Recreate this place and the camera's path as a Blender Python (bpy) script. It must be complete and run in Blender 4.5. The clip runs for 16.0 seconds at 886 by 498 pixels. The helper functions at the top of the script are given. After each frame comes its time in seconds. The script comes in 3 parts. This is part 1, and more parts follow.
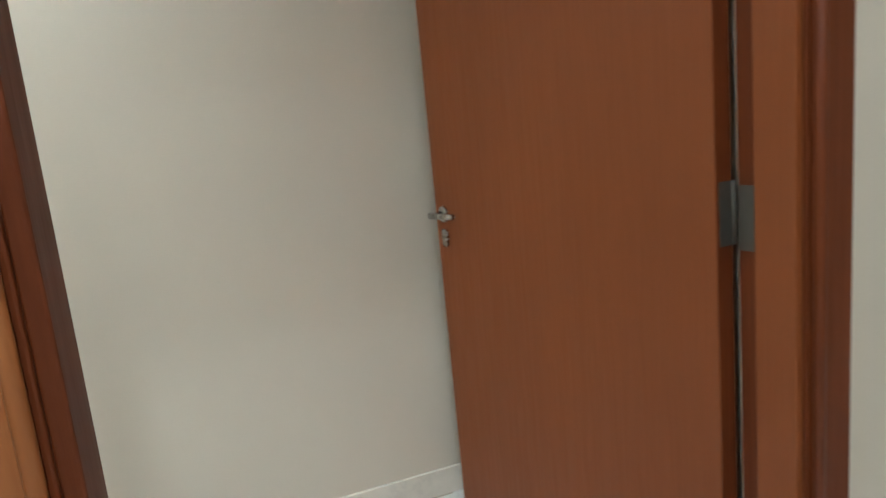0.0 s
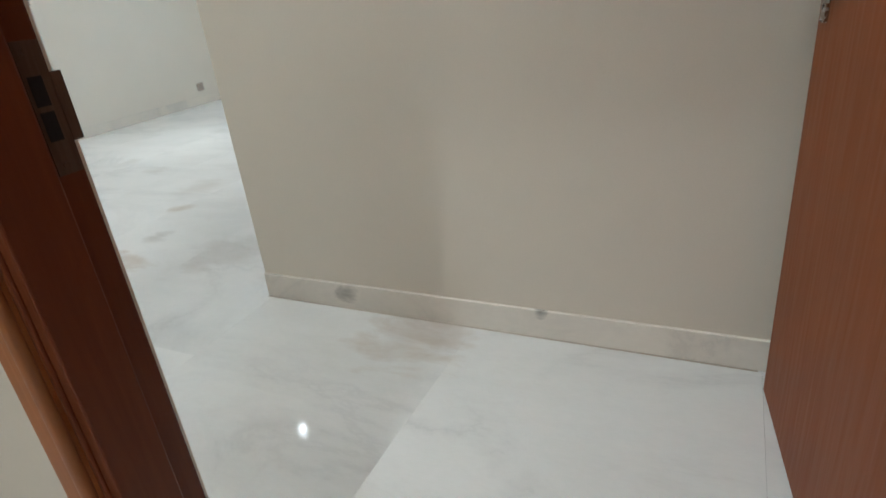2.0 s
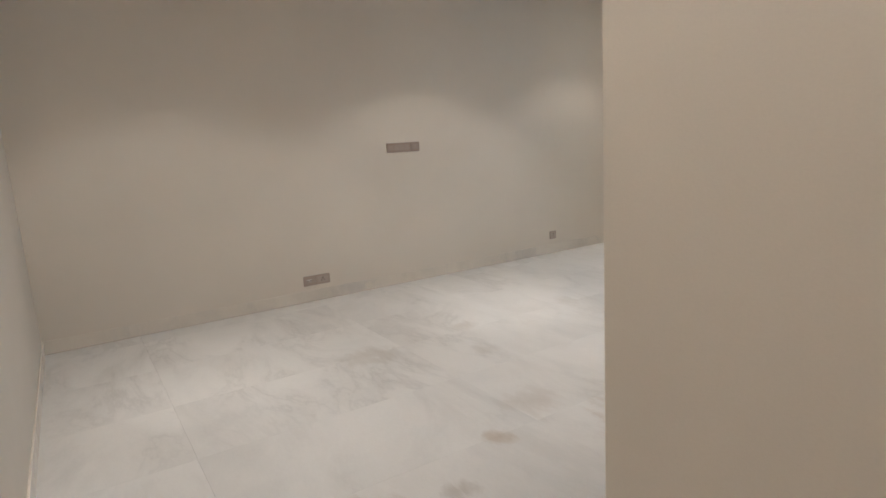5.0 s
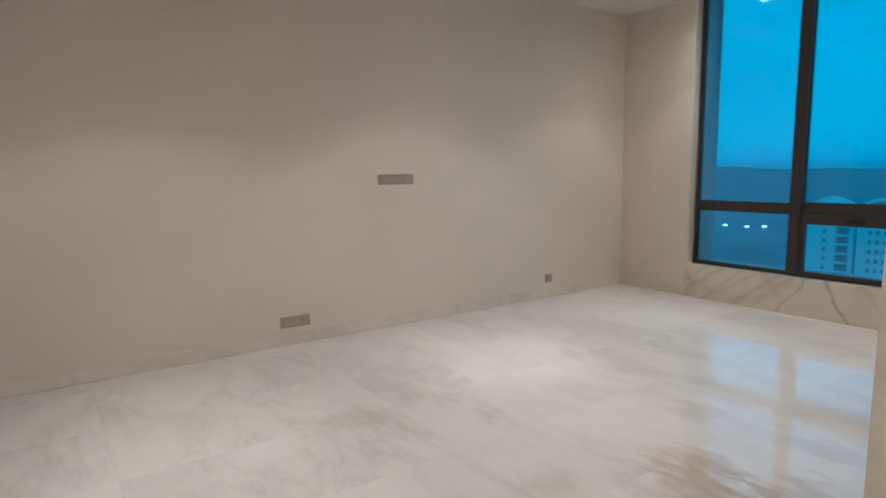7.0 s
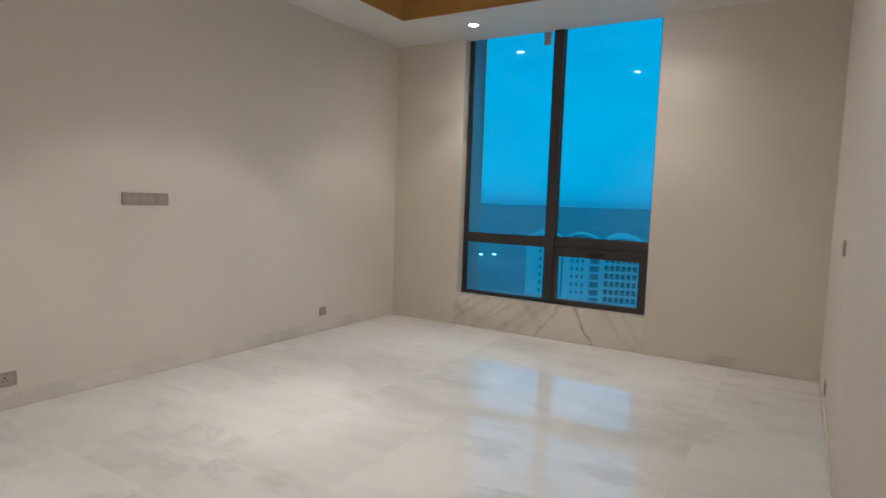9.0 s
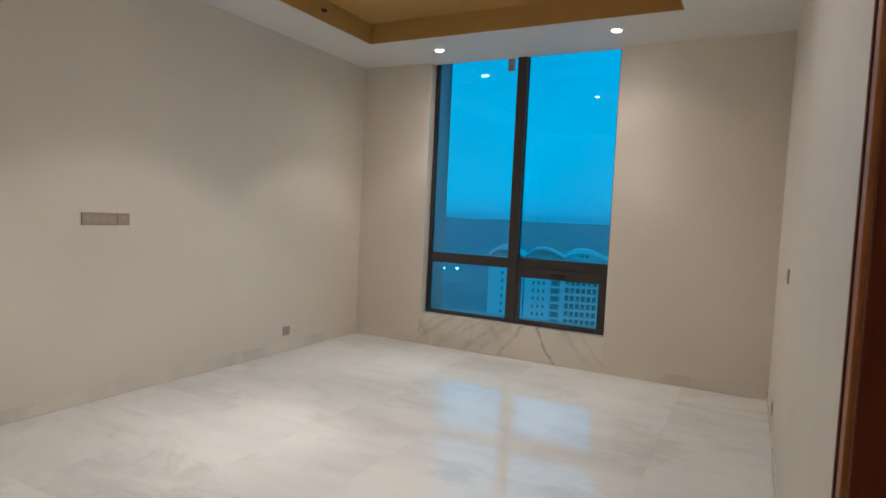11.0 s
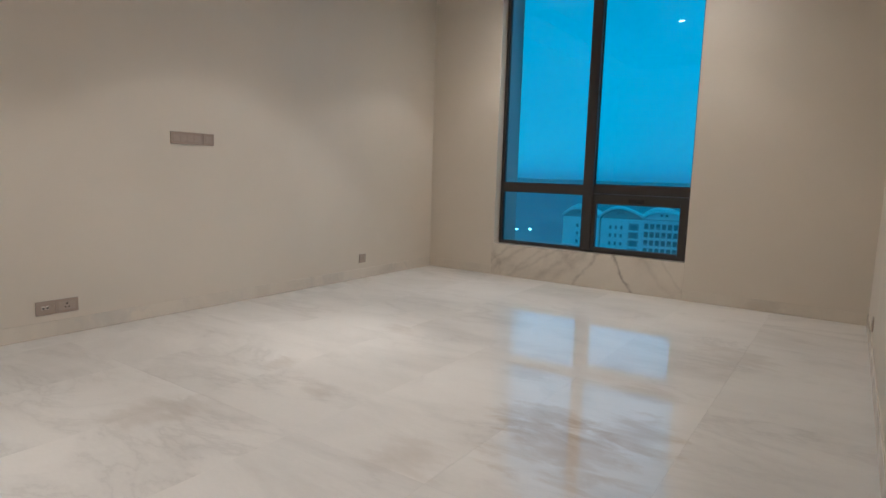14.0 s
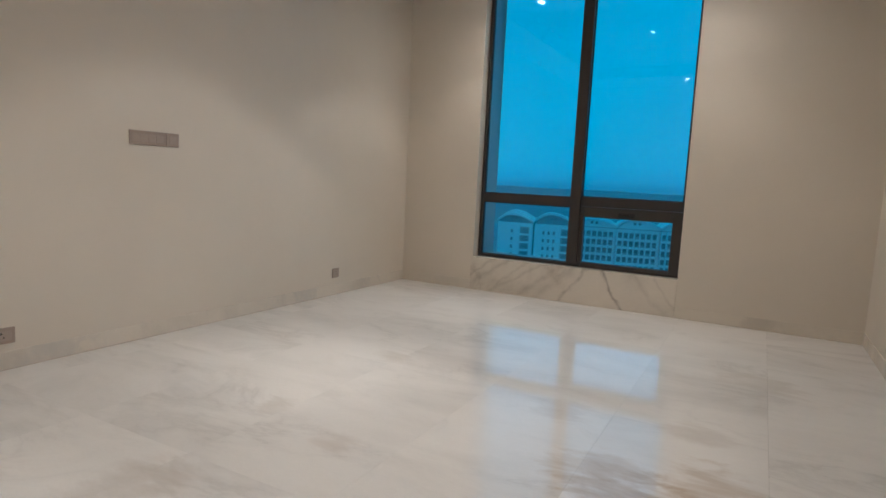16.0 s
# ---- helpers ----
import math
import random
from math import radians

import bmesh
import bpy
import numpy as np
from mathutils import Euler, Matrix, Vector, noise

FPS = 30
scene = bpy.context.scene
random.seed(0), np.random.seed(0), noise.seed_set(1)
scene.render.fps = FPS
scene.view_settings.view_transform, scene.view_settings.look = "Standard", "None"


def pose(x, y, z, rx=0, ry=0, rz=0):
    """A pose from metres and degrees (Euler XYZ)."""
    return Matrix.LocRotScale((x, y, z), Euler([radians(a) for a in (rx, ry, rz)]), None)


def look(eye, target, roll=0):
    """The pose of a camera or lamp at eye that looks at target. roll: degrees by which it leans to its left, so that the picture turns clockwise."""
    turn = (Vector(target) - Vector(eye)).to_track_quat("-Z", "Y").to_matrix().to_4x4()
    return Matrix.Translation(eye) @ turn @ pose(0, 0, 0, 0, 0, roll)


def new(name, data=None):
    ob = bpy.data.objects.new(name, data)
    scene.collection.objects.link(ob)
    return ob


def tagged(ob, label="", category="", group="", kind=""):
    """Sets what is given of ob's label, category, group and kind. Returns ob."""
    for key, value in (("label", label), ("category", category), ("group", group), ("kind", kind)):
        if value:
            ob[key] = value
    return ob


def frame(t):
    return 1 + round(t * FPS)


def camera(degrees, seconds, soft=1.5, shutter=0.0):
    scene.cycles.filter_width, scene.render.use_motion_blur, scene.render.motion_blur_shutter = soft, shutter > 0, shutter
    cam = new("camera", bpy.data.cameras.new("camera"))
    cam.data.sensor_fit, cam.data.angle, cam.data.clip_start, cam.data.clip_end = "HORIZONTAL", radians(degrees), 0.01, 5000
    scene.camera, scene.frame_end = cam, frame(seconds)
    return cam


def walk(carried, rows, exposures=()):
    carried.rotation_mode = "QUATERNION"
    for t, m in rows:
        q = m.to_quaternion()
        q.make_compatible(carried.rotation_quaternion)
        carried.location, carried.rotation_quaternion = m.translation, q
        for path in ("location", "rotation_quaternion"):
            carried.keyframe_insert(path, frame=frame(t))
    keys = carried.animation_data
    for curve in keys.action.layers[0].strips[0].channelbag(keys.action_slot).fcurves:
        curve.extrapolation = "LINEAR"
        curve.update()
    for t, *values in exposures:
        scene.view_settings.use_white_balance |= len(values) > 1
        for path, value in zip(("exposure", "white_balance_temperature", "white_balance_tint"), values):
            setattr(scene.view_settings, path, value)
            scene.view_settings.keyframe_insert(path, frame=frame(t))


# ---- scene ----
cam = camera(73.9, 16.0, shutter=0.3)
PATH = [
    (0, (5.367, -6.933, 1.208), (6.039, -5.076, 0.892), -5.6),
    (0.5, (5.556, -6.837, 1.197), (5.702, -4.876, 0.834), -6.2),
    (1, (5.733, -6.767, 1.198), (5.295, -4.862, 0.776), -7.2),
    (1.5, (5.8, -6.67, 1.112), (5.062, -4.897, 0.553), -7.3),
    (2, (5.854, -6.604, 1.068), (5.018, -4.985, 0.244), -6.5),
    (2.5, (5.9, -6.549, 1.085), (4.861, -5.076, 0.219), -8.1),
    (3, (5.801, -6.449, 1.107), (4.648, -5.006, 0.34), -8.4),
    (3.5, (5.628, -6.327, 1.164), (4.385, -4.902, 0.513), -5.5),
    (4, (5.486, -6.126, 1.178), (4.095, -4.777, 0.683), -5.9),
    (4.5, (5.185, -5.871, 1.324), (3.554, -4.783, 0.931), -4.7),
    (6.8, (4.523, -5.73, 1.382), (2.845, -4.679, 1.102), -0.9),
    (7, (4.465, -5.704, 1.37), (2.842, -4.566, 1.105), -0.8),
    (7.5, (4.345, -5.672, 1.36), (2.848, -4.368, 1.113), 0.5),
    (8, (4.238, -5.625, 1.361), (2.859, -4.19, 1.155), 1.0),
    (8.5, (4.165, -5.604, 1.364), (2.954, -4.025, 1.176), 1.55),
    (9, (4.061, -5.597, 1.369), (3.029, -3.892, 1.201), 2.0),
    (9.5, (4.065, -5.62, 1.47), (3.102, -3.875, 1.314), 2.6),
    (12, (4.094, -5.661, 1.349), (3.172, -3.889, 1.244), 2.7),
    (12.5, (4.139, -5.63, 1.249), (3.184, -3.88, 1.102), 2.6),
    (13, (4.171, -5.639, 1.165), (3.14, -3.94, 0.95), 2.4),
    (13.5, (4.152, -5.651, 1.121), (3.039, -4.008, 0.871), 1.9),
    (14, (4.087, -5.661, 1.099), (2.962, -4.028, 0.843), 1.7),
    (14.5, (3.915, -5.681, 1.09), (2.854, -4.006, 0.835), 2.1),
    (15, (3.803, -5.678, 1.097), (2.776, -3.982, 0.837), 2.4),
    (15.5, (3.663, -5.633, 1.1), (2.666, -3.919, 0.842), 2.6),
    (16, (3.484, -5.556, 1.125), (2.545, -3.806, 0.892), 2.8),
]
EXPOSURES = [(0, 0.52, 5000, -4), (1.5, 0.32, 4950, -3), (2.5, 0.12, 5250, 3), (3.5, 0.12, 5550, 8), (4.0, 0.12, 5700, 10), (4.5, -0.20, 5850, 11), (7, -0.25, 5750, 11), (12, -0.18, 5860, 11), (14, -0.32, 5880, 12), (16, -0.36, 5900, 12)]
walk(cam, [(t, look(eye, target, roll)) for t, eye, target, roll in PATH], EXPOSURES)

# ---- world, lamps ----
world = bpy.data.worlds.new("dusk")
scene.world = world
world.use_nodes = True
wn, wl = world.node_tree.nodes, world.node_tree.links
wn.clear()
w_out = wn.new("ShaderNodeOutputWorld")
w_bg = wn.new("ShaderNodeBackground")
w_sky = wn.new("ShaderNodeTexSky")
w_sky.sky_type, w_sky.sun_disc = "NISHITA", False
w_sky.sun_elevation, w_sky.sun_rotation = radians(2.0), radians(150)
w_cloud = wn.new("ShaderNodeTexNoise")
w_cloud.inputs["Scale"].default_value, w_cloud.inputs["Detail"].default_value = 2.2, 5
w_map = wn.new("ShaderNodeMapping")
w_map.inputs["Scale"].default_value = (1, 1, 3)
w_co = wn.new("ShaderNodeTexCoord")
w_ramp = wn.new("ShaderNodeValToRGB")
w_ramp.color_ramp.elements[0].color = (0.0, 0.47, 0.74, 1)
w_ramp.color_ramp.elements[1].color = (0.0, 0.56, 0.85, 1)
w_ramp.color_ramp.elements[0].position, w_ramp.color_ramp.elements[1].position = 0.3, 0.72
w_mix = wn.new("ShaderNodeMixRGB")
w_mix.inputs["Fac"].default_value = 0.994
wl.new(w_co.outputs["Generated"], w_map.inputs["Vector"])
wl.new(w_map.outputs["Vector"], w_cloud.inputs["Vector"])
wl.new(w_cloud.outputs["Fac"], w_ramp.inputs["Fac"])
wl.new(w_sky.outputs["Color"], w_mix.inputs["Color1"])
w_sep = wn.new("ShaderNodeSeparateXYZ")
w_fade = wn.new("ShaderNodeValToRGB")
w_fade.color_ramp.elements[0].color, w_fade.color_ramp.elements[0].position = (0.55, 0.62, 0.67, 1), 0.0
w_fade.color_ramp.elements[1].color, w_fade.color_ramp.elements[1].position = (1, 1, 1, 1), 0.034
w_mid = w_fade.color_ramp.elements.new(0.010)
w_mid.color = (0.78, 0.84, 0.86, 1)
w_mul = wn.new("ShaderNodeMixRGB")
w_mul.blend_type = "MULTIPLY"
w_mul.inputs["Fac"].default_value = 1.0
wl.new(w_co.outputs["Generated"], w_sep.inputs["Vector"])
wl.new(w_sep.outputs["Z"], w_fade.inputs["Fac"])
wl.new(w_ramp.outputs["Color"], w_mul.inputs["Color1"])
wl.new(w_fade.outputs["Color"], w_mul.inputs["Color2"])
wl.new(w_mul.outputs["Color"], w_mix.inputs["Color2"])
wl.new(w_mix.outputs["Color"], w_bg.inputs["Color"])
wl.new(w_bg.outputs["Background"], w_out.inputs["Surface"])
w_bg.inputs["Strength"].default_value = 1.15

LAMP_COLOUR, CONE = (1.0, 0.885, 0.755), 86

# the dusk sky's light through the window
sky_light = bpy.data.lights.new("sky_through_window", "AREA")
sky_light.shape, sky_light.size, sky_light.size_y = "RECTANGLE", 1.9, 2.7
sky_light.energy, sky_light.color = 10.0, (0.34, 0.62, 1.0)
new("sky_through_window", sky_light).matrix_basis = look((1.9, 0.42, 1.80), (1.9, -2.0, 1.6))

# ---- plan, in metres ----
W, L, S, H = 4.280, -5.05, -6.10, 3.075    # east wall, vestibule wall, south wall, ceiling
HALL, JY = -6.30, -6.18                               # the hall's face of the south wall
WX0, WX1, WZ0 = 0.865, 2.880, 0.345        # window opening
TRAY = (0.615, 3.50, -5.15, -0.80, 3.280)    # raised part of the ceiling
DX0, DX1, DTOP = 5.18, 6.172, 2.12          # entry door opening between jambs
VX = 4.255                                 # corner of the vestibule
BY0, BY1 = -4.97, -4.235                   # inner door opening in the east wall


# ---- materials ----
def material(name, rough=0.5, metal=0.0, colour=(0.5, 0.5, 0.5)):
    m = bpy.data.materials.new(name)
    m.use_nodes = True
    b = m.node_tree.nodes["Principled BSDF"]
    b.inputs["Roughness"].default_value, b.inputs["Metallic"].default_value = rough, metal
    b.inputs["Base Color"].default_value = (*colour, 1)
    return m, m.node_tree.nodes, m.node_tree.links, b


def coords(n, l, scale=(1, 1, 1), rot=(0, 0, 0), kind="Object"):
    co, mp = n.new("ShaderNodeTexCoord"), n.new("ShaderNodeMapping")
    mp.inputs["Scale"].default_value = scale
    mp.inputs["Rotation"].default_value = [radians(a) for a in rot]
    l.new(co.outputs[kind], mp.inputs["Vector"])
    return mp.outputs["Vector"]


def noise_tex(n, l, vec, scale, detail=4, rough=0.55, distort=0.0):
    t = n.new("ShaderNodeTexNoise")
    t.inputs["Scale"].default_value, t.inputs["Detail"].default_value = scale, detail
    t.inputs["Roughness"].default_value, t.inputs["Distortion"].default_value = rough, distort
    l.new(vec, t.inputs["Vector"])
    return t.outputs["Fac"]


def ramp(n, l, fac, stops):
    r = n.new("ShaderNodeValToRGB")
    e = r.color_ramp.elements
    while len(e) < len(stops):
        e.new(0.5)
    for k, (p, c) in zip(e, stops):
        k.position, k.color = p, (*c, 1)
    l.new(fac, r.inputs["Fac"])
    return r.outputs["Color"]


def mix(n, l, fac, a, b, how="MIX"):
    x = n.new("ShaderNodeMixRGB")
    x.blend_type = how
    for k, v in (("Fac", fac), ("Color1", a), ("Color2", b)):
        if isinstance(v, float):
            x.inputs[k].default_value = v
        elif isinstance(v, tuple):
            x.inputs[k].default_value = (*v, 1)
        else:
            l.new(v, x.inputs[k])
    return x.outputs["Color"]


def calc(n, l, how, a, b=0.0):
    x = n.new("ShaderNodeMath")
    x.operation = how
    for k, v in zip(x.inputs, (a, b)):
        if isinstance(v, float):
            k.default_value = v
        else:
            l.new(v, k)
    return x.outputs["Value"]


def bump(n, l, b, height, strength, distance=0.002):
    x = n.new("ShaderNodeBump")
    x.inputs["Strength"].default_value, x.inputs["Distance"].default_value = strength, distance
    l.new(height, x.inputs["Height"])
    l.new(x.outputs["Normal"], b.inputs["Normal"])


def paint(name, colour, rough=0.62, stain=0.022):
    m, n, l, b = material(name, rough)
    v = coords(n, l)
    big = noise_tex(n, l, v, 1.3, 4)
    dark = tuple(c * (1 - stain * 1.6) for c in colour)
    light = tuple(min(1, c * (1 + stain * 0.4)) for c in colour)
    base = ramp(n, l, big, [(0.32, dark), (0.62, colour), (0.8, light)])
    fine = noise_tex(n, l, v, 240, 3)
    l.new(mix(n, l, 0.05, base, ramp(n, l, fine, [(0.3, (0.3, 0.3, 0.3)), (0.7, (1, 1, 1))]), "MULTIPLY"), b.inputs["Base Color"])
    roll = noise_tex(n, l, v, 160, 3)
    bump(n, l, b, calc(n, l, "ADD", roll, calc(n, l, "MULTIPLY", big, 3.0)), 0.12, 0.0015)
    rr = ramp(n, l, big, [(0.3, (rough + 0.06,) * 3), (0.7, (rough - 0.06,) * 3)])
    l.new(rr, b.inputs["Roughness"])
    return m


def marble(name, base=(0.78, 0.765, 0.735), grey=(0.46, 0.445, 0.43), rough=0.055, turn=38, vein=0.34, spots=(), grain=7.0, swirl=1.4):
    """White marble with soft clouds and slanting veins; each slab is cut from another part of the block."""
    m, n, l, b = material(name, rough)
    co, info, add = n.new("ShaderNodeTexCoord"), n.new("ShaderNodeObjectInfo"), n.new("ShaderNodeVectorMath")
    shift = n.new("ShaderNodeCombineXYZ")
    l.new(calc(n, l, "MULTIPLY", info.outputs["Random"], 37.0), shift.inputs["X"])
    l.new(calc(n, l, "MULTIPLY", info.outputs["Random"], -23.0), shift.inputs["Y"])
    l.new(co.outputs["Object"], add.inputs[0])
    l.new(shift.outputs["Vector"], add.inputs[1])
    mp = n.new("ShaderNodeMapping")
    mp.inputs["Rotation"].default_value = (0.3, 0.2, radians(turn))
    mp.inputs["Scale"].default_value = (0.8, 1.9, 1.2)
    l.new(add.outputs["Vector"], mp.inputs["Vector"])
    v = mp.outputs["Vector"]
    cloud = noise_tex(n, l, v, 1.1, 6, 0.6, 0.7)
    veins = noise_tex(n, l, v, 1.0, 8, 0.62, swirl)
    thin = calc(n, l, "ABSOLUTE", calc(n, l, "SUBTRACT", veins, 0.5))
    thinc = ramp(n, l, thin, [(0.0, (1, 1, 1)), (0.016, (0.45, 0.45, 0.45)), (0.07, (0, 0, 0))])
    mask = ramp(n, l, noise_tex(n, l, v, 0.7, 3), [(0.44, (0, 0, 0)), (0.62, (1, 1, 1))])
    tone = ramp(n, l, info.outputs["Random"], [(0.0, (0.98, 0.978, 0.975)), (1.0, (1, 1, 1))])
    cl = ramp(n, l, cloud, [(0.33, tuple(c * 0.9 for c in base)), (0.5, base), (0.7, tuple(min(1, c * 1.05) for c in base))])
    fac = calc(n, l, "MULTIPLY", calc(n, l, "MULTIPLY", thinc, mask), vein)
    col = mix(n, l, 1.0, mix(n, l, fac, cl, grey), tone, "MULTIPLY")
    if spots:
        geo = n.new("ShaderNodeNewGeometry")
        stretch = n.new("ShaderNodeMapping")
        stretch.inputs["Scale"].default_value = (0.55, 1.35, 1.35)
        stretch.inputs["Rotation"].default_value = (0, 0, radians(-12))
        l.new(geo.outputs["Position"], stretch.inputs["Vector"])
        patch = noise_tex(n, l, stretch.outputs["Vector"], grain, 6, 0.6, 0.4)
        for (x, y, z, r, tone) in spots:
            dist = n.new("ShaderNodeVectorMath")
            dist.operation = "DISTANCE"
            dist.inputs[1].default_value = (x, y, z)
            l.new(geo.outputs["Position"], dist.inputs[0])
            near = calc(n, l, "SUBTRACT", 1.0, calc(n, l, "DIVIDE", dist.outputs["Value"], r))
            edge = calc(n, l, "ADD", calc(n, l, "MULTIPLY", near, 0.43), calc(n, l, "SUBTRACT", patch, 0.5))
            blot = ramp(n, l, edge, [(0.12, (0, 0, 0)), (0.30, (0.5, 0.5, 0.5)), (0.46, (0.75, 0.75, 0.75))])
            col = mix(n, l, calc(n, l, "MULTIPLY", blot, 0.80), col, tone)
    fine = noise_tex(n, l, v, 45, 4)
    col = mix(n, l, 0.07, col, ramp(n, l, fine, [(0.35, (0.75, 0.74, 0.72)), (0.6, (1, 1, 1))]), "MULTIPLY")
    l.new(col, b.inputs["Base Color"])
    b.inputs["Specular IOR Level"].default_value = 0.30
    smear = noise_tex(n, l, coords(n, l), 3.5, 5)
    l.new(ramp(n, l, smear, [(0.3, (rough * 0.62,) * 3), (0.7, (rough * 1.35,) * 3)]), b.inputs["Roughness"])
    return m


def wood(name, a, c, rough=0.38, scale=1.0):
    m, n, l, b = material(name, rough)
    v = coords(n, l, (14 * scale, 14 * scale, 0.7 * scale))
    grain = noise_tex(n, l, v, 3.0, 7, 0.62, 0.5)
    broad = noise_tex(n, l, coords(n, l, (3, 3, 0.35)), 1.2, 3)
    col = ramp(n, l, grain, [(0.3, a), (0.7, c)])
    col = mix(n, l, 0.22, col, ramp(n, l, broad, [(0.3, (0.62, 0.58, 0.55)), (0.7, (1, 1, 1))]), "MULTIPLY")
    l.new(col, b.inputs["Base Color"])
    bump(n, l, b, grain, 0.05, 0.0008)
    b.inputs["Specular IOR Level"].default_value = 0.3
    l.new(ramp(n, l, grain, [(0.3, (rough * 1.2,) * 3), (0.7, (rough * 0.9,) * 3)]), b.inputs["Roughness"])
    return m


def metal(name, colour, rough, shine=1.0):
    m, n, l, b = material(name, rough, shine, colour)
    f = noise_tex(n, l, coords(n, l, (1, 1, 1)), 60, 4)
    l.new(ramp(n, l, f, [(0.3, (rough * 0.8,) * 3), (0.7, (rough * 1.3,) * 3)]), b.inputs["Roughness"])
    l.new(mix(n, l, 0.15, colour, ramp(n, l, f, [(0.3, (0.5, 0.5, 0.5)), (0.7, (1, 1, 1))]), "MULTIPLY"), b.inputs["Base Color"])
    return m


def glow(name, colour, strength):
    m, n, l, b = material(name, 0.5)
    b.inputs["Base Color"].default_value = (0.9, 0.9, 0.9, 1)
    b.inputs["Emission Color"].default_value = (*colour, 1)
    b.inputs["Emission Strength"].default_value = strength
    return m


def glass(name, tint):
    m, n, l, b = material(name)
    n.remove(b)
    tr, gl, fr, mx = (n.new("ShaderNode" + k) for k in ("BsdfTransparent", "BsdfGlossy", "Fresnel", "MixShader"))
    tr.inputs["Color"].default_value = (*tint, 1)
    gl.inputs["Roughness"].default_value = 0.0
    fr.inputs["IOR"].default_value = 1.6
    l.new(fr.outputs["Fac"], mx.inputs["Fac"])
    l.new(tr.outputs["BSDF"], mx.inputs[1])
    l.new(gl.outputs["BSDF"], mx.inputs[2])
    l.new(mx.outputs["Shader"], n["Material Output"].inputs["Surface"])
    return m


PAINT = paint("wall_paint", (0.765, 0.695, 0.595))
CEIL = paint("ceiling_paint", (0.80, 0.78, 0.74))
GOLD = paint("ochre_tray_paint", (0.50, 0.30, 0.09), 0.5)
BROWN, GREYB, SMUDGE = (0.47, 0.365, 0.265), (0.60, 0.56, 0.515), (0.44, 0.40, 0.36)
MARBLE = marble("floor_marble", swirl=0.8, spots=(
    (3.03, -3.29, 0, 0.34, BROWN), (3.23, -3.51, 0, 0.42, BROWN), (3.42, -3.18, 0, 0.32, BROWN), (2.76, -3.96, 0, 0.26, GREYB), (2.69, -2.74, 0, 0.24, GREYB),
    (2.00, -3.67, 0, 0.18, GREYB), (3.60, -1.62, 0, 0.36, GREYB), (3.31, -2.62, 0, 0.24, GREYB), (1.59, -4.32, 0, 0.26, GREYB), (1.71, -4.19, 0, 0.20, GREYB), (1.54, -2.51, 0, 0.24, GREYB), (1.50, -3.49, 0, 0.16, GREYB),
    (3.25, -5.08, 0, 0.32, BROWN), (3.18, -4.69, 0, 0.12, SMUDGE), (3.50, -5.44, 0, 0.18, SMUDGE), (2.95, -4.30, 0, 0.12, BROWN), (3.75, -4.75, 0, 0.32, GREYB), (5.0, -5.14, 0, 0.32, BROWN)))
SKIRT = marble("skirting_marble", (0.86, 0.80, 0.715), (0.40, 0.385, 0.36), 0.18, 20, 0.20, (
    (4.64, L - 0.012, 0.055, 0.075, (0.13, 0.115, 0.10)), (5.375, L - 0.012, 0.094, 0.030, (0.07, 0.06, 0.055))), 16.0)
SKIRT2 = marble("pale_skirting_marble", (0.79, 0.725, 0.63), (0.50, 0.48, 0.46), 0.20, 30, 0.26, ((3.55, -0.007, 0.06, 0.24, (0.60, 0.54, 0.47)), (0.007, -1.62, 0.05, 0.28, (0.63, 0.59, 0.54)), (0.007, -3.7, 0.06, 0.30, (0.63, 0.59, 0.54))), 9.0, swirl=0.6)


def apron_marble():
    """Pale marble with a few slanting brown veins across the apron."""
    m = marble("apron_marble", (0.80, 0.735, 0.64), (0.47, 0.40, 0.33), 0.14, 48, 0.5, swirl=0.5)
    n, l = m.node_tree.nodes, m.node_tree.links
    b = n["Principled BSDF"]
    col = b.inputs["Base Color"].links[0].from_socket
    co, sp = n.new("ShaderNodeTexCoord"), n.new("ShaderNodeSeparateXYZ")
    l.new(co.outputs["Object"], sp.inputs["Vector"])
    wob = calc(n, l, "MULTIPLY", calc(n, l, "SUBTRACT", noise_tex(n, l, co.outputs["Object"], 7.0, 5), 0.5), 0.16)
    x = calc(n, l, "ADD", sp.outputs["X"], wob)
    brk = noise_tex(n, l, co.outputs["Object"], 9.0, 3)
    for top, slope, wide, depth in ((2.20, 0.62, 0.030, 0.72), (2.06, -0.75, 0.034, 0.42), (1.80, -1.3, 0.060, 0.26), (1.60, -1.6, 0.050, 0.22), (1.45, -1.2, 0.035, 0.20), (1.25, -1.5, 0.060, 0.24), (1.08, -1.3, 0.040, 0.22), (2.50, 0.9, 0.050, 0.16), (2.68, 0.7, 0.030, 0.18), (1.92, -1.1, 0.080, 0.22)):
        line = calc(n, l, "ADD", calc(n, l, "MULTIPLY", calc(n, l, "SUBTRACT", sp.outputs["Z"], 0.33), slope), calc(n, l, "SUBTRACT", x, top))
        d = calc(n, l, "DIVIDE", calc(n, l, "ABSOLUTE", line), wide)
        f = ramp(n, l, d, [(0.0, (depth,) * 3), (0.35, (depth * 0.6,) * 3), (1.0, (0, 0, 0))])
        f = calc(n, l, "MULTIPLY", f, ramp(n, l, brk, [(0.3, (0.35,) * 3), (0.55, (1, 1, 1))]))
        col = mix(n, l, f, col, (0.24, 0.185, 0.145))
    l.new(col, b.inputs["Base Color"])
    return m


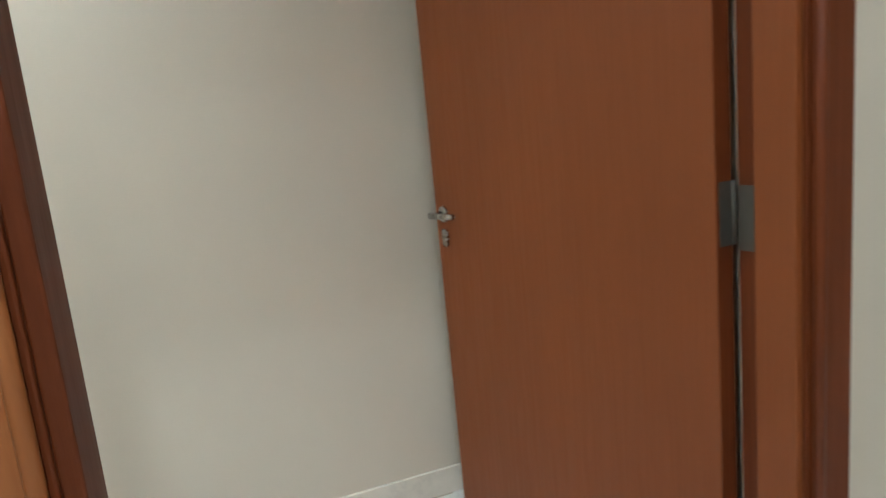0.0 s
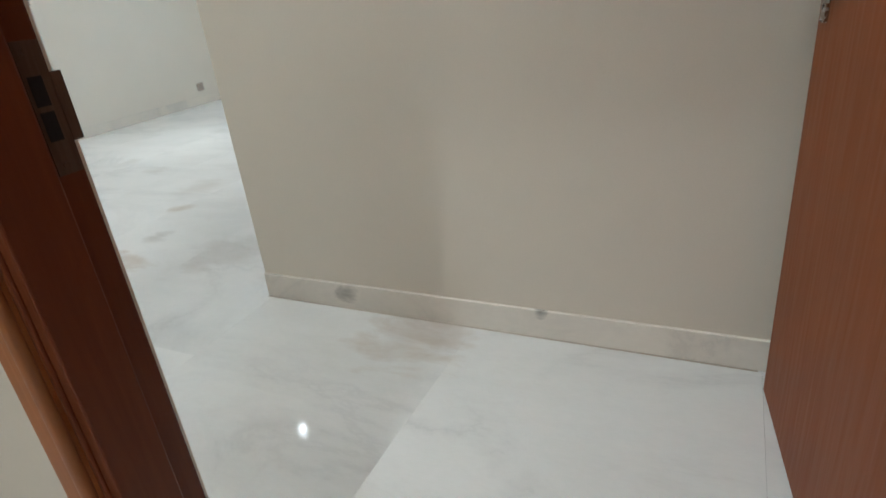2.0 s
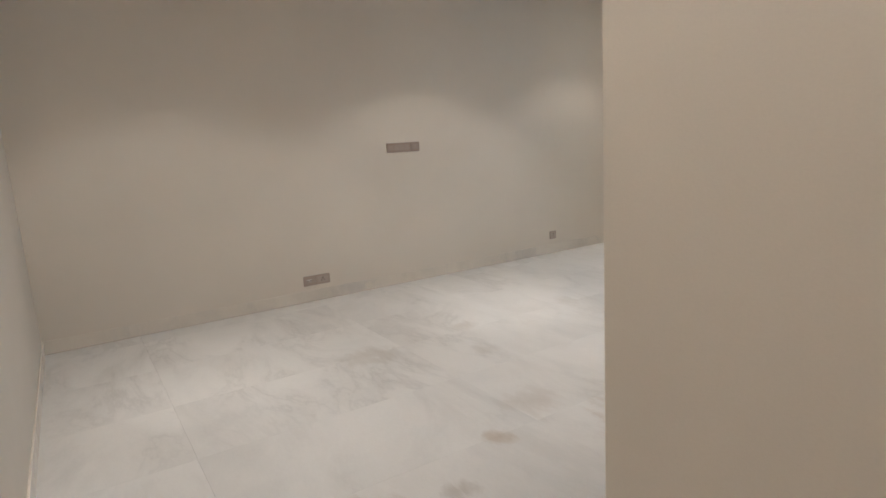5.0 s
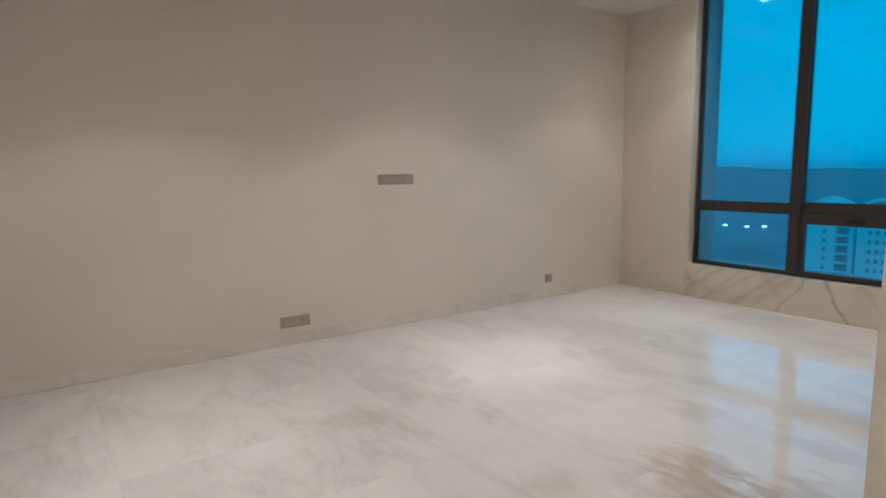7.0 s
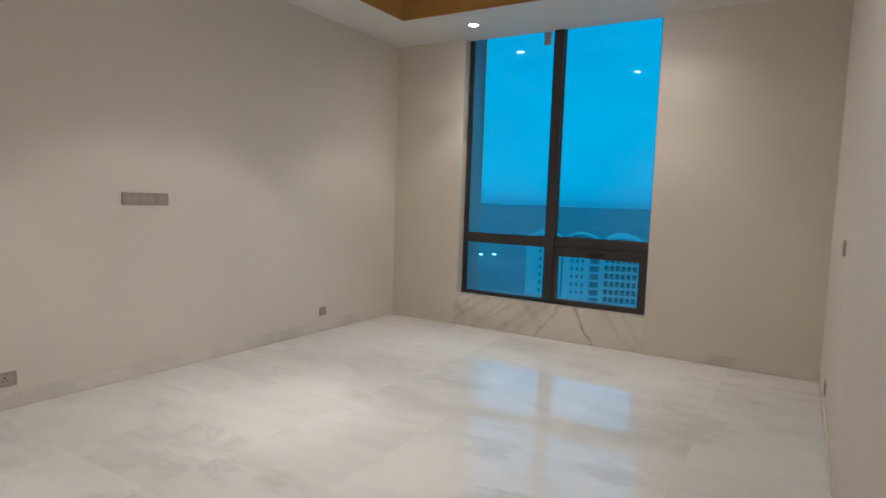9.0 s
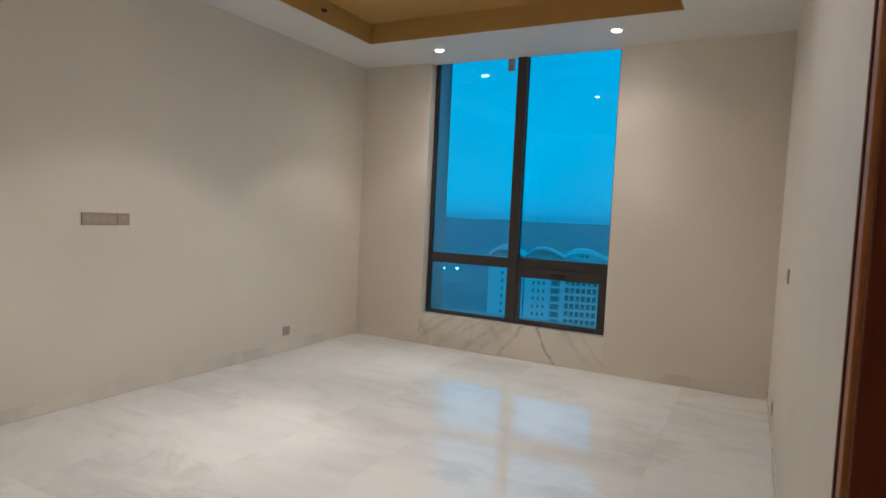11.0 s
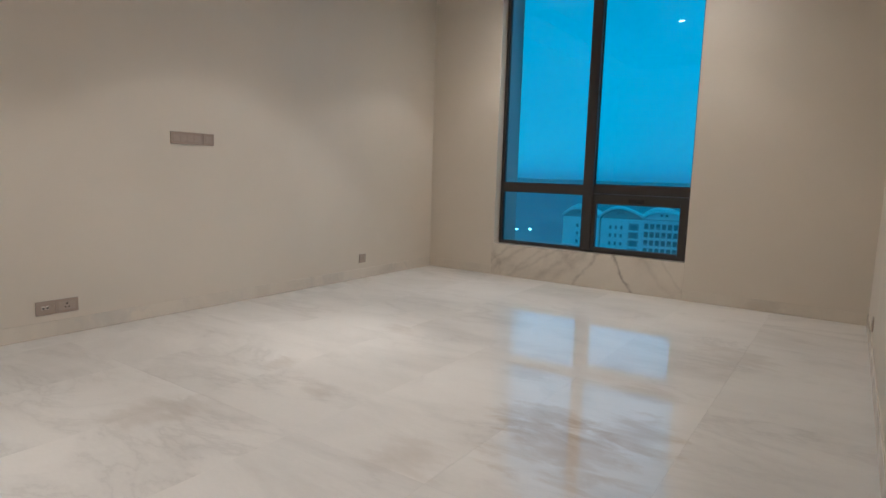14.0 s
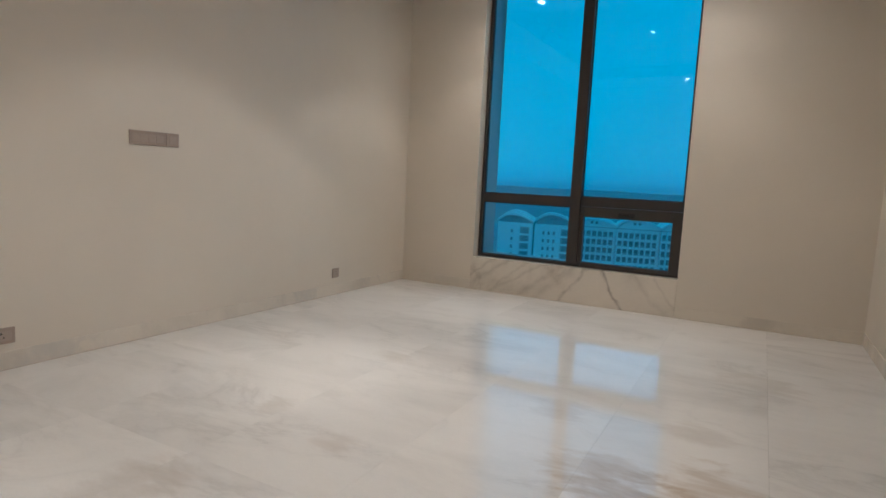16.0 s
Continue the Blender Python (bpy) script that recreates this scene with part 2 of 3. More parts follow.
SILLM = apron_marble()
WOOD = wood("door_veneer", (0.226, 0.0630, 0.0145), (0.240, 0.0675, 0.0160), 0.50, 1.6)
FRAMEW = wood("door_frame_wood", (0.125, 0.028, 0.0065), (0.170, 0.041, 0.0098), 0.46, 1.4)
# Paler copy of the frame wood: hall light put into its colour.
ARCHW = wood("lit_tone_architrave_wood", (0.33, 0.118, 0.034), (0.42, 0.160, 0.050), 0.40, 1.4)
ALU = metal("bronze_aluminium", (0.048, 0.041, 0.036), 0.45, 0.2)
GASKET, *_ = material("black_rubber", 0.7, 0, (0.012, 0.012, 0.012))
HINGE = metal("dull_hinge_steel", (0.15, 0.14, 0.12), 0.45, 0.7)
STEEL = metal("brushed_steel", (0.44, 0.43, 0.41), 0.24)
JOINT = paint("grimy_grout", (0.52, 0.44, 0.35), 0.9, 0.3)
STRIKE = wood("worn_bronzed_steel", (0.085, 0.045, 0.028), (0.14, 0.085, 0.058), 0.42, 3.0)
PLATE = metal("taupe_plate", (0.44, 0.355, 0.295), 0.42, 0.2)
PLATE2 = metal("taupe_key", (0.47, 0.385, 0.325), 0.36, 0.2)
DARK, *_ = material("dark_hole", 0.8, 0, (0.01, 0.01, 0.01))
WHITEP, *_ = material("white_plastic", 0.35, 0, (0.8, 0.79, 0.76))
REDP, *_ = material("pale_contact_plastic", 0.4, 0, (0.75, 0.70, 0.64))
LAMPG = glow("lamp_lens", (1.0, 0.94, 0.88), 70.0)
FLOOD = glow("flood_light", (0.75, 0.95, 1.0), 9.0)
GLASS = glass("blue_tinted_glass", (0.55, 0.90, 0.96))
STICK, *_ = material("sticker_film", 0.5, 0, (0.42, 0.46, 0.48))
STICKD, *_ = material("sticker_print", 0.5, 0, (0.10, 0.12, 0.14))
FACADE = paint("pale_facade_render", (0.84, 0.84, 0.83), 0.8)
# Grey for roof, surrounds and masts, also used as painted shade.
FACADE2 = paint("grey_facade_and_shade", (0.44, 0.43, 0.44), 0.8)
PANE, *_ = material("dark_window_glass", 0.25, 0, (0.26, 0.28, 0.30))
OUTER = paint("outer_reveal_paint", (0.30, 0.30, 0.30), 0.8)


def land_material():
    m, n, l, b = material("scrub_land", 0.95)
    v = coords(n, l)
    a = noise_tex(n, l, v, 0.006, 8, 0.6)
    c = noise_tex(n, l, v, 0.05, 5, 0.6)
    col = ramp(n, l, a, [(0.35, (0.19, 0.25, 0.28)), (0.5, (0.24, 0.30, 0.33)), (0.66, (0.31, 0.37, 0.39))])
    l.new(mix(n, l, 0.5, col, ramp(n, l, c, [(0.35, (0.5, 0.55, 0.5)), (0.6, (1, 1, 1))]), "MULTIPLY"), b.inputs["Base Color"])
    return m


LAND = land_material()


# ---- mesh helpers ----
def box(bm, x0, x1, y0, y1, z0, z1, bevel=0.0):
    r = bmesh.ops.create_cube(bm, size=1, matrix=Matrix.Translation(((x0 + x1) / 2, (y0 + y1) / 2, (z0 + z1) / 2)) @ Matrix.Diagonal((x1 - x0, y1 - y0, z1 - z0, 1)))
    if bevel:
        edges = list({e for v in r["verts"] for e in v.link_edges})
        bmesh.ops.bevel(bm, geom=edges, offset=bevel, segments=2, affect="EDGES", profile=0.5)
    return r["verts"]


def cyl(bm, m, r, h, r2=None, seg=24):
    """A cylinder of height h that stands on the origin of m."""
    return bmesh.ops.create_cone(bm, cap_ends=True, segments=seg, radius1=r, radius2=r if r2 is None else r2, depth=h, matrix=m @ Matrix.Translation((0, 0, h / 2)))["verts"]


def mesh_of(name, bm, mat, smooth=False):
    me = bpy.data.meshes.new(name)
    bmesh.ops.recalc_face_normals(bm, faces=bm.faces)
    for f in bm.faces:
        f.smooth = smooth
    bm.to_mesh(me)
    bm.free()
    me.materials.append(mat)
    return me


def part(name, bm, mat, parent, label="", smooth=False):
    ob = new(name, mesh_of(name, bm, mat, smooth))
    ob.parent = parent
    return tagged(ob, label)


def boxpart(name, parent, mat, dims, bevel=0.0, label=""):
    bm = bmesh.new()
    box(bm, *dims, bevel)
    return part(name, bm, mat, parent, label)


def thing(name, m, label, category, group="", kind=""):
    ob = new(name)
    ob.empty_display_size = 0.1
    ob.matrix_basis = m
    return tagged(ob, label, category, group, kind)


def structure(name, mat, boxes, label, category, bevel=0.0):
    bm = bmesh.new()
    for d in boxes:
        box(bm, *d, bevel)
    return tagged(new(name, mesh_of(name, bm, mat)), label, category, kind="structure")


# ---- structure ----
XE, YS, TOP = 8.2, -9.0, 3.50
floor = structure("floor", SKIRT, [(-0.2, XE, YS, 0.12, -0.2, -0.022)], "polished white marble slab floor with grey veins", "floor")
structure("wall_west", PAINT, [(-0.2, 0, S - 0.15, 0.4, 0, TOP)], "cream painted plaster wall with socket plates", "wall")
structure("wall_north", PAINT, [(0, WX0, 0, 0.158, 0, TOP), (WX1, W + 0.12, 0, 0.158, 0, TOP), (WX0, WX1, 0.092, 0.158, H + 0.162, TOP), (WX0, WX1, 0.004, 0.158, 0, WZ0 - 0.02)], "cream painted plaster wall round a tall window", "wall")
structure("wall_outer_north", OUTER, [(-0.2, 0.905, 0.158, 0.42, -0.2, TOP), (WX1, W + 0.12, 0.158, 0.42, -0.2, TOP), (0.905, WX1, 0.158, 0.42, -0.2, WZ0 + 0.02), (0.905, WX1, 0.158, 0.42, H + 0.165, TOP)], "grey outer wall reveal beyond the glass", "wall")
structure("wall_east", PAINT, [(W, W + 0.12, BY1, 0, 0, TOP), (VX, W + 0.12, L, BY0, 0, TOP), (W, W + 0.12, BY0, BY1, 2.12, TOP)], "cream painted plaster wall with a light switch", "wall")
structure("wall_vestibule", PAINT, [(W + 0.12, 6.5, L, L + 0.12, 0, TOP)], "plain cream painted wall facing the entry door", "wall")
structure("wall_south", PAINT, [(0, DX0 - 0.03, HALL, JY, 0, TOP), (DX1 + 0.03, XE, HALL, JY, 0, TOP), (DX0 - 0.03, DX1 + 0.03, HALL, JY, DTOP + 0.03, TOP), (0, DX0 - 0.34, JY, S, 0, TOP), (DX1 + 0.34, XE, JY, S, 0, TOP), (DX0 - 0.34, DX1 + 0.34, JY, S, DTOP + 0.11, TOP), (DX0 - 0.34, DX0 - 0.005, JY, JY + 0.006, 0, DTOP + 0.11), (DX1 + 0.005, DX1 + 0.34, JY, JY + 0.006, 0, DTOP + 0.11), (DX0 - 0.005, DX1 + 0.005, JY, JY + 0.006, DTOP + 0.005, DTOP + 0.11)], "cream painted wall with the entry doorway", "wall")
structure("wall_vestibule_end", PAINT, [(6.5, 6.62, S, L + 0.12, 0, TOP)], "plain cream painted end wall", "wall")
structure("wall_hall", PAINT, [(4.2, XE, YS, YS + 0.12, 0, TOP), (4.08, 4.2, YS, HALL, 0, TOP), (XE - 0.12, XE, YS + 0.12, HALL, 0, TOP)], "plain cream hall walls", "wall")
structure("wall_bathroom", PAINT, [(W + 0.12, 6.5, -3.0, -2.9, 0, TOP), (6.5, 6.62, L + 0.12, -2.9, 0, TOP)], "plain cream walls behind the inner door", "wall")

x0, x1, y0, y1, zt = TRAY
ceiling = structure("ceiling", CEIL, [(0, x0, S, 0, H, zt), (x1, W, S, 0, H, zt), (x0, x1, y1, 0, H, zt), (x0, x1, S, y0, H, zt), (0, W, S, 0, zt, TOP), (WX0 + 0.001, WX1 - 0.001, 0, 0.091, H, TOP), (W, XE, YS, L + 2.2, H, TOP), (4.1, W, YS, HALL, H, TOP)], "white plaster ceiling with a raised tray", "ceiling")
structure("tray_trim", GOLD, [(x0, x0 + 0.012, y0, y1, H + 0.004, zt - 0.002), (x1 - 0.012, x1, y0, y1, H + 0.004, zt - 0.002), (x0 + 0.012, x1 - 0.012, y1 - 0.012, y1, H + 0.004, zt - 0.002), (x0 + 0.012, x1 - 0.012, y0, y0 + 0.012, H + 0.004, zt - 0.002), (x0 + 0.012, x1 - 0.012, y0 + 0.012, y1 - 0.012, zt - 0.012, zt - 0.002)], "ochre painted lining of the ceiling tray", "trim")

# skirtings
SK = 0.098
structure("baseboard", SKIRT, [(VX + 0.002, 6.5, L - 0.012, L, 0, SK)], "veined marble skirting with a pale top edge", "skirting", 0.002)
structure("baseboard_west", SKIRT2, [(0, 0.007, S, 0, 0, SK)], "thin veined marble skirting", "skirting", 0.0015)
structure("baseboard_north", SKIRT2, [(0.007, WX0 - 0.024, -0.007, 0, 0, SK), (WX1 + 0.002, W - 0.007, -0.007, 0, 0, SK)], "thin veined marble skirting", "skirting", 0.0015)
structure("baseboard_east", SKIRT2, [(W - 0.007, W, BY1 + 0.065, 0, 0, SK)], "thin veined marble skirting", "skirting", 0.0015)
structure("baseboard_south", SKIRT2, [(0.007, DX0 - 0.34, S, S + 0.010, 0, SK)], "thin veined marble skirting", "skirting", 0.0015)
structure("baseboard_hall", SKIRT2, [(4.2, DX0 - 0.075, HALL - 0.010, HALL, 0, SK), (DX1 + 0.075, XE - 0.12, HALL - 0.010, HALL, 0, SK)], "thin veined marble skirting", "skirting", 0.0015)
structure("floor_joint", JOINT, [(0.012, W - 0.012, -0.014, -0.007, -0.001, 0.0012), (0.007, 0.012, S + 0.01, -0.007, -0.001, 0.0012), (VX + 0.002, 5.99, L - 0.018, L - 0.012, -0.001, 0.0012)], "grimy brown grout line along the walls", "grout")
structure("window_apron", SILLM, [(WX0 - 0.022, WX1, -0.006, 0.004, 0, WZ0 - 0.02), (WX0 - 0.022, WX1, -0.006, 0.157, WZ0 - 0.02, WZ0)], "white marble apron and sill with brown veins", "sill", 0.0015)


# ---- window ----
def build_window():
    w = thing("window_1", pose(0, 0, 0), "tall dark bronze aluminium window with blue glass", "window", kind="structure")
    ya, yb = 0.095, 0.155
    fx0, fx1, fz0, fz1 = 0.876, 2.890, 0.346, H + 0.16
    mx0, mx1 = 1.838, 1.942
    tz0, tz1 = 0.911, 1.028
    fr = 0.030
    bm = bmesh.new()
    for d in ((fx0, fx0 + fr, ya, yb, fz0, fz1), (fx1 - fr, fx1, ya, yb, fz0, fz1), (fx0 + fr, fx1 - fr, ya, yb, fz0, fz0 + fr), (fx0 + fr, fx1 - fr, ya, yb, fz1 - fr, fz1)):
        box(bm, *d, 0.003)
    part("window_frame", bm, ALU, w)
    boxpart("mullion", w, ALU, (mx0, mx1, ya - 0.035, yb - 0.002, fz0 + fr, fz1 - fr), 0.004)
    boxpart("transom", w, ALU, (fx0 + fr, mx0, ya + 0.002, yb - 0.002, tz0 + 0.012, tz1 - 0.012), 0.004)
    boxpart("transom", w, ALU, (mx1, fx1 - fr, ya - 0.012, yb - 0.002, tz0 + 0.028, tz1), 0.004)
    # opening sash
    sx0, sx1, sz0, sz1 = mx1 + 0.002, fx1 - fr * 0.4, fz0 + 0.004, tz0 + 0.026
    bm = bmesh.new()
    sw, sr = 0.062, 0.092
    for d in ((sx0, sx0 + sw * 0.62, ya - 0.022, ya + 0.03, sz0, sz1), (sx1 - sr, sx1, ya - 0.022, ya + 0.03, sz0, sz1), (sx0 + sw * 0.62, sx1 - sr, ya - 0.022, ya + 0.03, sz0, sz0 + 0.052), (sx0 + sw * 0.62, sx1 - sr, ya - 0.022, ya + 0.03, sz1 - 0.10, sz1)):
        box(bm, *d, 0.003)
    sash = part("sash", bm, ALU, w, "opening lower sash in bronze aluminium")
    bm = bmesh.new()
    hx = (sx0 + sx1) / 2 - 0.03
    box(bm, hx - 0.075, hx + 0.075, ya - 0.034, ya - 0.022, sz1 - 0.075, sz1 - 0.040, 0.005)
    box(bm, hx - 0.035, hx + 0.035, ya - 0.052, ya - 0.034, sz1 - 0.069, sz1 - 0.047, 0.006)
    part("latch", bm, GASKET, sash, "black latch handle")
    # panes with rubber beads
    yg = 0.128
    for a, b, c, d in ((fx0 + fr, mx0, tz1 - 0.012, fz1 - fr), (mx1, fx1 - fr, tz1, fz1 - fr), (fx0 + fr, mx0, fz0 + fr, tz0 + 0.012)):
        p = boxpart("pane", w, GLASS, (a - 0.006, b + 0.006, yg, yg + 0.006, c - 0.006, d + 0.006))
        p.visible_shadow = False
        bm = bmesh.new()
        g = 0.007
        for q in ((a, a + g, ya + 0.012, yg, c, d), (b - g, b, ya + 0.012, yg, c, d), (a + g, b - g, ya + 0.012, yg, c, c + g), (a + g, b - g, ya + 0.012, yg, d - g, d)):
            box(bm, *q)
        part("glazing_bead", bm, GASKET, w)
    a, b, c, d = sx0 + sw * 0.62, sx1 - sr, sz0 + 0.052, sz1 - 0.10
    p = boxpart("pane", w, GLASS, (a - 0.006, b + 0.006, ya + 0.012, ya + 0.018, c - 0.006, d + 0.006))
    p.visible_shadow = False
    # sticker left on the glass
    st = thing("glass_sticker", pose(1.745, yg - 0.0008, 3.02), "small grey printed sticker on the window glass", "sticker")
    boxpart("film", st, STICK, (-0.04, 0.04, -0.0006, 0.0006, -0.065, 0.065))
    for k in range(5):
        boxpart("printed_bar", st, STICKD, (-0.028, 0.028 - 0.008 * (k % 3), -0.0014, -0.0007, 0.04 - 0.022 * k, 0.048 - 0.022 * k))


build_window()


# ---- doors ----
def entry_frame():
    f = thing("door_frame_1", pose((DX0 + DX1) / 2, HALL, 0), "dark red-brown polished wooden door frame", "door frame", kind="structure")
    o = f.matrix_basis.inverted()

    def put(name, boxes, mat=FRAMEW, bevel=0.003, label=""):
        bm = bmesh.new()
        for d in boxes:
            box(bm, *d, bevel)
        bm.transform(o)
        return part(name, bm, mat, f, label)

    ja, jb = HALL - 0.004, JY
    put("jamb", [(DX0 - 0.03, DX0, ja, jb, 0, DTOP + 0.03)])
    put("jamb", [(DX1, DX1 + 0.03, ja, jb, 0, DTOP + 0.03)])
    put("head", [(DX0, DX1, ja, jb, DTOP, DTOP + 0.03)])
    # Right stop in paler veneer: the light falling there put into its colour.
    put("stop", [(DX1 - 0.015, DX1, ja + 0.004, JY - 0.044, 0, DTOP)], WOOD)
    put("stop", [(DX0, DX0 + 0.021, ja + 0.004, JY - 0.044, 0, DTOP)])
    put("stop", [(DX0 + 0.021, DX1 - 0.015, ja + 0.004, JY - 0.044, DTOP - 0.014, DTOP)])
    for side, sgn in ((DX0, -1), (DX1, 1)):
        for y, out in ((HALL, -1),):
            lo, hi = (y, y + 0.018) if out > 0 else (y - 0.018, y)
            a, b = sorted((side + sgn * 0.008, side + sgn * (0.068 if sgn < 0 else 0.082)))
            # Left board lit, right board shaded: the lighting is put into the wood colours.
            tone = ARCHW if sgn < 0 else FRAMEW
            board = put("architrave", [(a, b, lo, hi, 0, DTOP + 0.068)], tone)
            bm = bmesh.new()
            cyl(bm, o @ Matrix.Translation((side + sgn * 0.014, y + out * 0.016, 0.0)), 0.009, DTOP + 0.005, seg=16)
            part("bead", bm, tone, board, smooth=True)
    for y, out in ((HALL, -1),):
        lo, hi = (y, y + 0.018) if out > 0 else (y - 0.018, y)
        put("architrave", [(DX0 - 0.008, DX1 + 0.008, lo, hi, DTOP + 0.008, DTOP + 0.068)])
    for z in (0.22, 1.0, 1.85):
        put("hinge_plate", [(DX1 - 0.0016, DX1, JY - 0.038, JY - 0.001, z, z + 0.110)], HINGE, 0.0, "dull steel hinge plate")
    # strike plate with bent lip and two bolt holes
    sz, sy = 0.985, JY - 0.021
    plate = put("strike_plate", [(DX0, DX0 + 0.002, sy - 0.012, sy + 0.018, sz - 0.072, sz + 0.072), (DX0 + 0.0005, DX0 + 0.0025, sy + 0.018, sy + 0.031, sz - 0.038, sz + 0.038)], STRIKE, 0.0004, "worn steel strike plate")
    for dz in (-0.018, 0.020):
        bm = bmesh.new()
        box(bm, DX0 + 0.002, DX0 + 0.0026, sy - 0.008, sy + 0.008, sz + dz - 0.016, sz + dz + 0.016)
        bm.transform(o)
        part("bolt_hole", bm, DARK, plate)
    for dz in (-0.062, 0.062):
        bm = bmesh.new()
        cyl(bm, o @ Matrix.Translation((DX0 + 0.0018, sy, sz + dz)) @ pose(0, 0, 0, 0, 90, 0), 0.004, 0.0014, seg=12)
        part("screw", bm, STRIKE, plate)


def lever(parent, side, m):
    """A steel lever on a round rose, with a key escutcheon under it; side: +1 or -1 along the leaf's thickness."""
    y = 0.0 if side < 0 else 0.04
    bm = bmesh.new()
    cyl(bm, m @ Matrix.Translation((0, y, 0)) @ pose(0, 0, 0, 90 if side < 0 else -90, 0, 0), 0.026, 0.009, 0.024)
    rose = part("rose", bm, STEEL, parent, "round steel rose", True)
    bm = bmesh.new()
    cyl(bm, m @ Matrix.Translation((0, y, 0)) @ pose(0, 0, 0, 90 if side < 0 else -90, 0, 0), 0.010, 0.052)
    pts = [(0, 0), (-0.03, 0.003), (-0.07, 0.001), (-0.115, -0.010)]
    for (ax, ad), (bx, bd) in zip(pts, pts[1:]):
        a, b = Vector((ax, y + side * (0.047 + ad), 0)), Vector((bx, y + side * (0.047 + bd), 0))
        q = (b - a).to_track_quat("Z", "Y").to_matrix().to_4x4()
        cyl(bm, m @ Matrix.Translation(a) @ q, 0.0095, (b - a).length + 0.004, 0.009, 16)
    part("lever", bm, STEEL, parent, "curved steel lever handle", True)
    bm = bmesh.new()
    box(bm, -0.016, 0.016, min(y, y + side * 0.008), max(y, y + side * 0.008), -0.103, -0.047, 0.0075)
    bm.transform(m)
    esc = part("key_escutcheon", bm, STEEL, parent, "oval steel key escutcheon")
    bm = bmesh.new()
    box(bm, -0.0018, 0.0018, min(y + side * 0.008, y + side * 0.0088), max(y + side * 0.008, y + side * 0.0088), -0.080, -0.070)
    bm.transform(m)
    part("keyhole", bm, DARK, esc)


def entry_door():
    hinge, free = Vector((6.132, -6.172, 0)), Vector((6.000, -5.152, 0))
    d = free - hinge
    wide = d.length
    m = Matrix.Translation((hinge.x, hinge.y, 0.008)) @ Matrix.Rotation(math.atan2(d.y, d.x), 4, "Z")
    door = thing("door_1", m, "open reddish-brown veneered flush door with steel lever", "door", kind="structure")
    boxpart("leaf", door, WOOD, (0.0, wide, -0.04, 0.0, 0, DTOP - 0.012), 0.0025)
    boxpart("edge_lipping", door, FRAMEW, (-0.0015, 0.0, -0.0395, -0.0005, 0.001, DTOP - 0.013))
    boxpart("edge_lipping", door, FRAMEW, (wide, wide + 0.002, -0.038, -0.002, 0.001, DTOP - 0.013))
    flip = Matrix.Translation((wide - 0.055, -0.04, 1.016))
    lever(door, 1, flip)
    lever(door, -1, flip)
    for z in (0.22, 1.0, 1.85):
        bm = bmesh.new()
        cyl(bm, Matrix.Translation((-0.003, -0.041, z)), 0.0045, 0.110, seg=14)
        h = part("hinge", bm, HINGE, door, "dull steel butt hinge", True)
        bm = bmesh.new()
        box(bm, -0.0030, -0.0015, -0.038, -0.006, z, z + 0.110)
        part("hinge_leaf", bm, HINGE, h)


def inner_door():
    f = thing("door_frame_2", pose(W, (BY0 + BY1) / 2, 0), "dark red-brown wooden frame of the inner door", "door frame", kind="structure")
    o = f.matrix_basis.inverted()

    def put(name, d, mat=FRAMEW, parent=f):
        bm = bmesh.new()
        box(bm, *d, 0.003)
        bm.transform(o)
        return part(name, bm, mat, parent)

    put("jamb", (W - 0.004, W + 0.124, BY1 - 0.03, BY1, 0, 2.12))
    put("jamb", (W + 0.004, W + 0.124, BY0, BY0 + 0.03, 0, 2.12))
    put("head", (W - 0.004, W + 0.124, BY0 + 0.03, BY1 - 0.03, 2.09, 2.12))
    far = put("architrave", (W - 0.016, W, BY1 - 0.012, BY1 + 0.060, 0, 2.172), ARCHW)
    put("bead", (W - 0.021, W - 0.016, BY1 + 0.042, BY1 + 0.058, 0, 2.170), parent=far)
    put("architrave", (W - 0.010, W, BY0 + 0.030, BY1 - 0.012, 2.108, 2.172))
    d = thing("door_2", pose(W + 0.06, BY0 + 0.032, 0.008), "closed reddish-brown veneered inner door", "door", kind="structure")
    boxpart("leaf", d, WOOD, (0, 0.04, 0, BY1 - BY0 - 0.064, 0, 2.078), 0.002)


entry_frame()
entry_door()
inner_door()


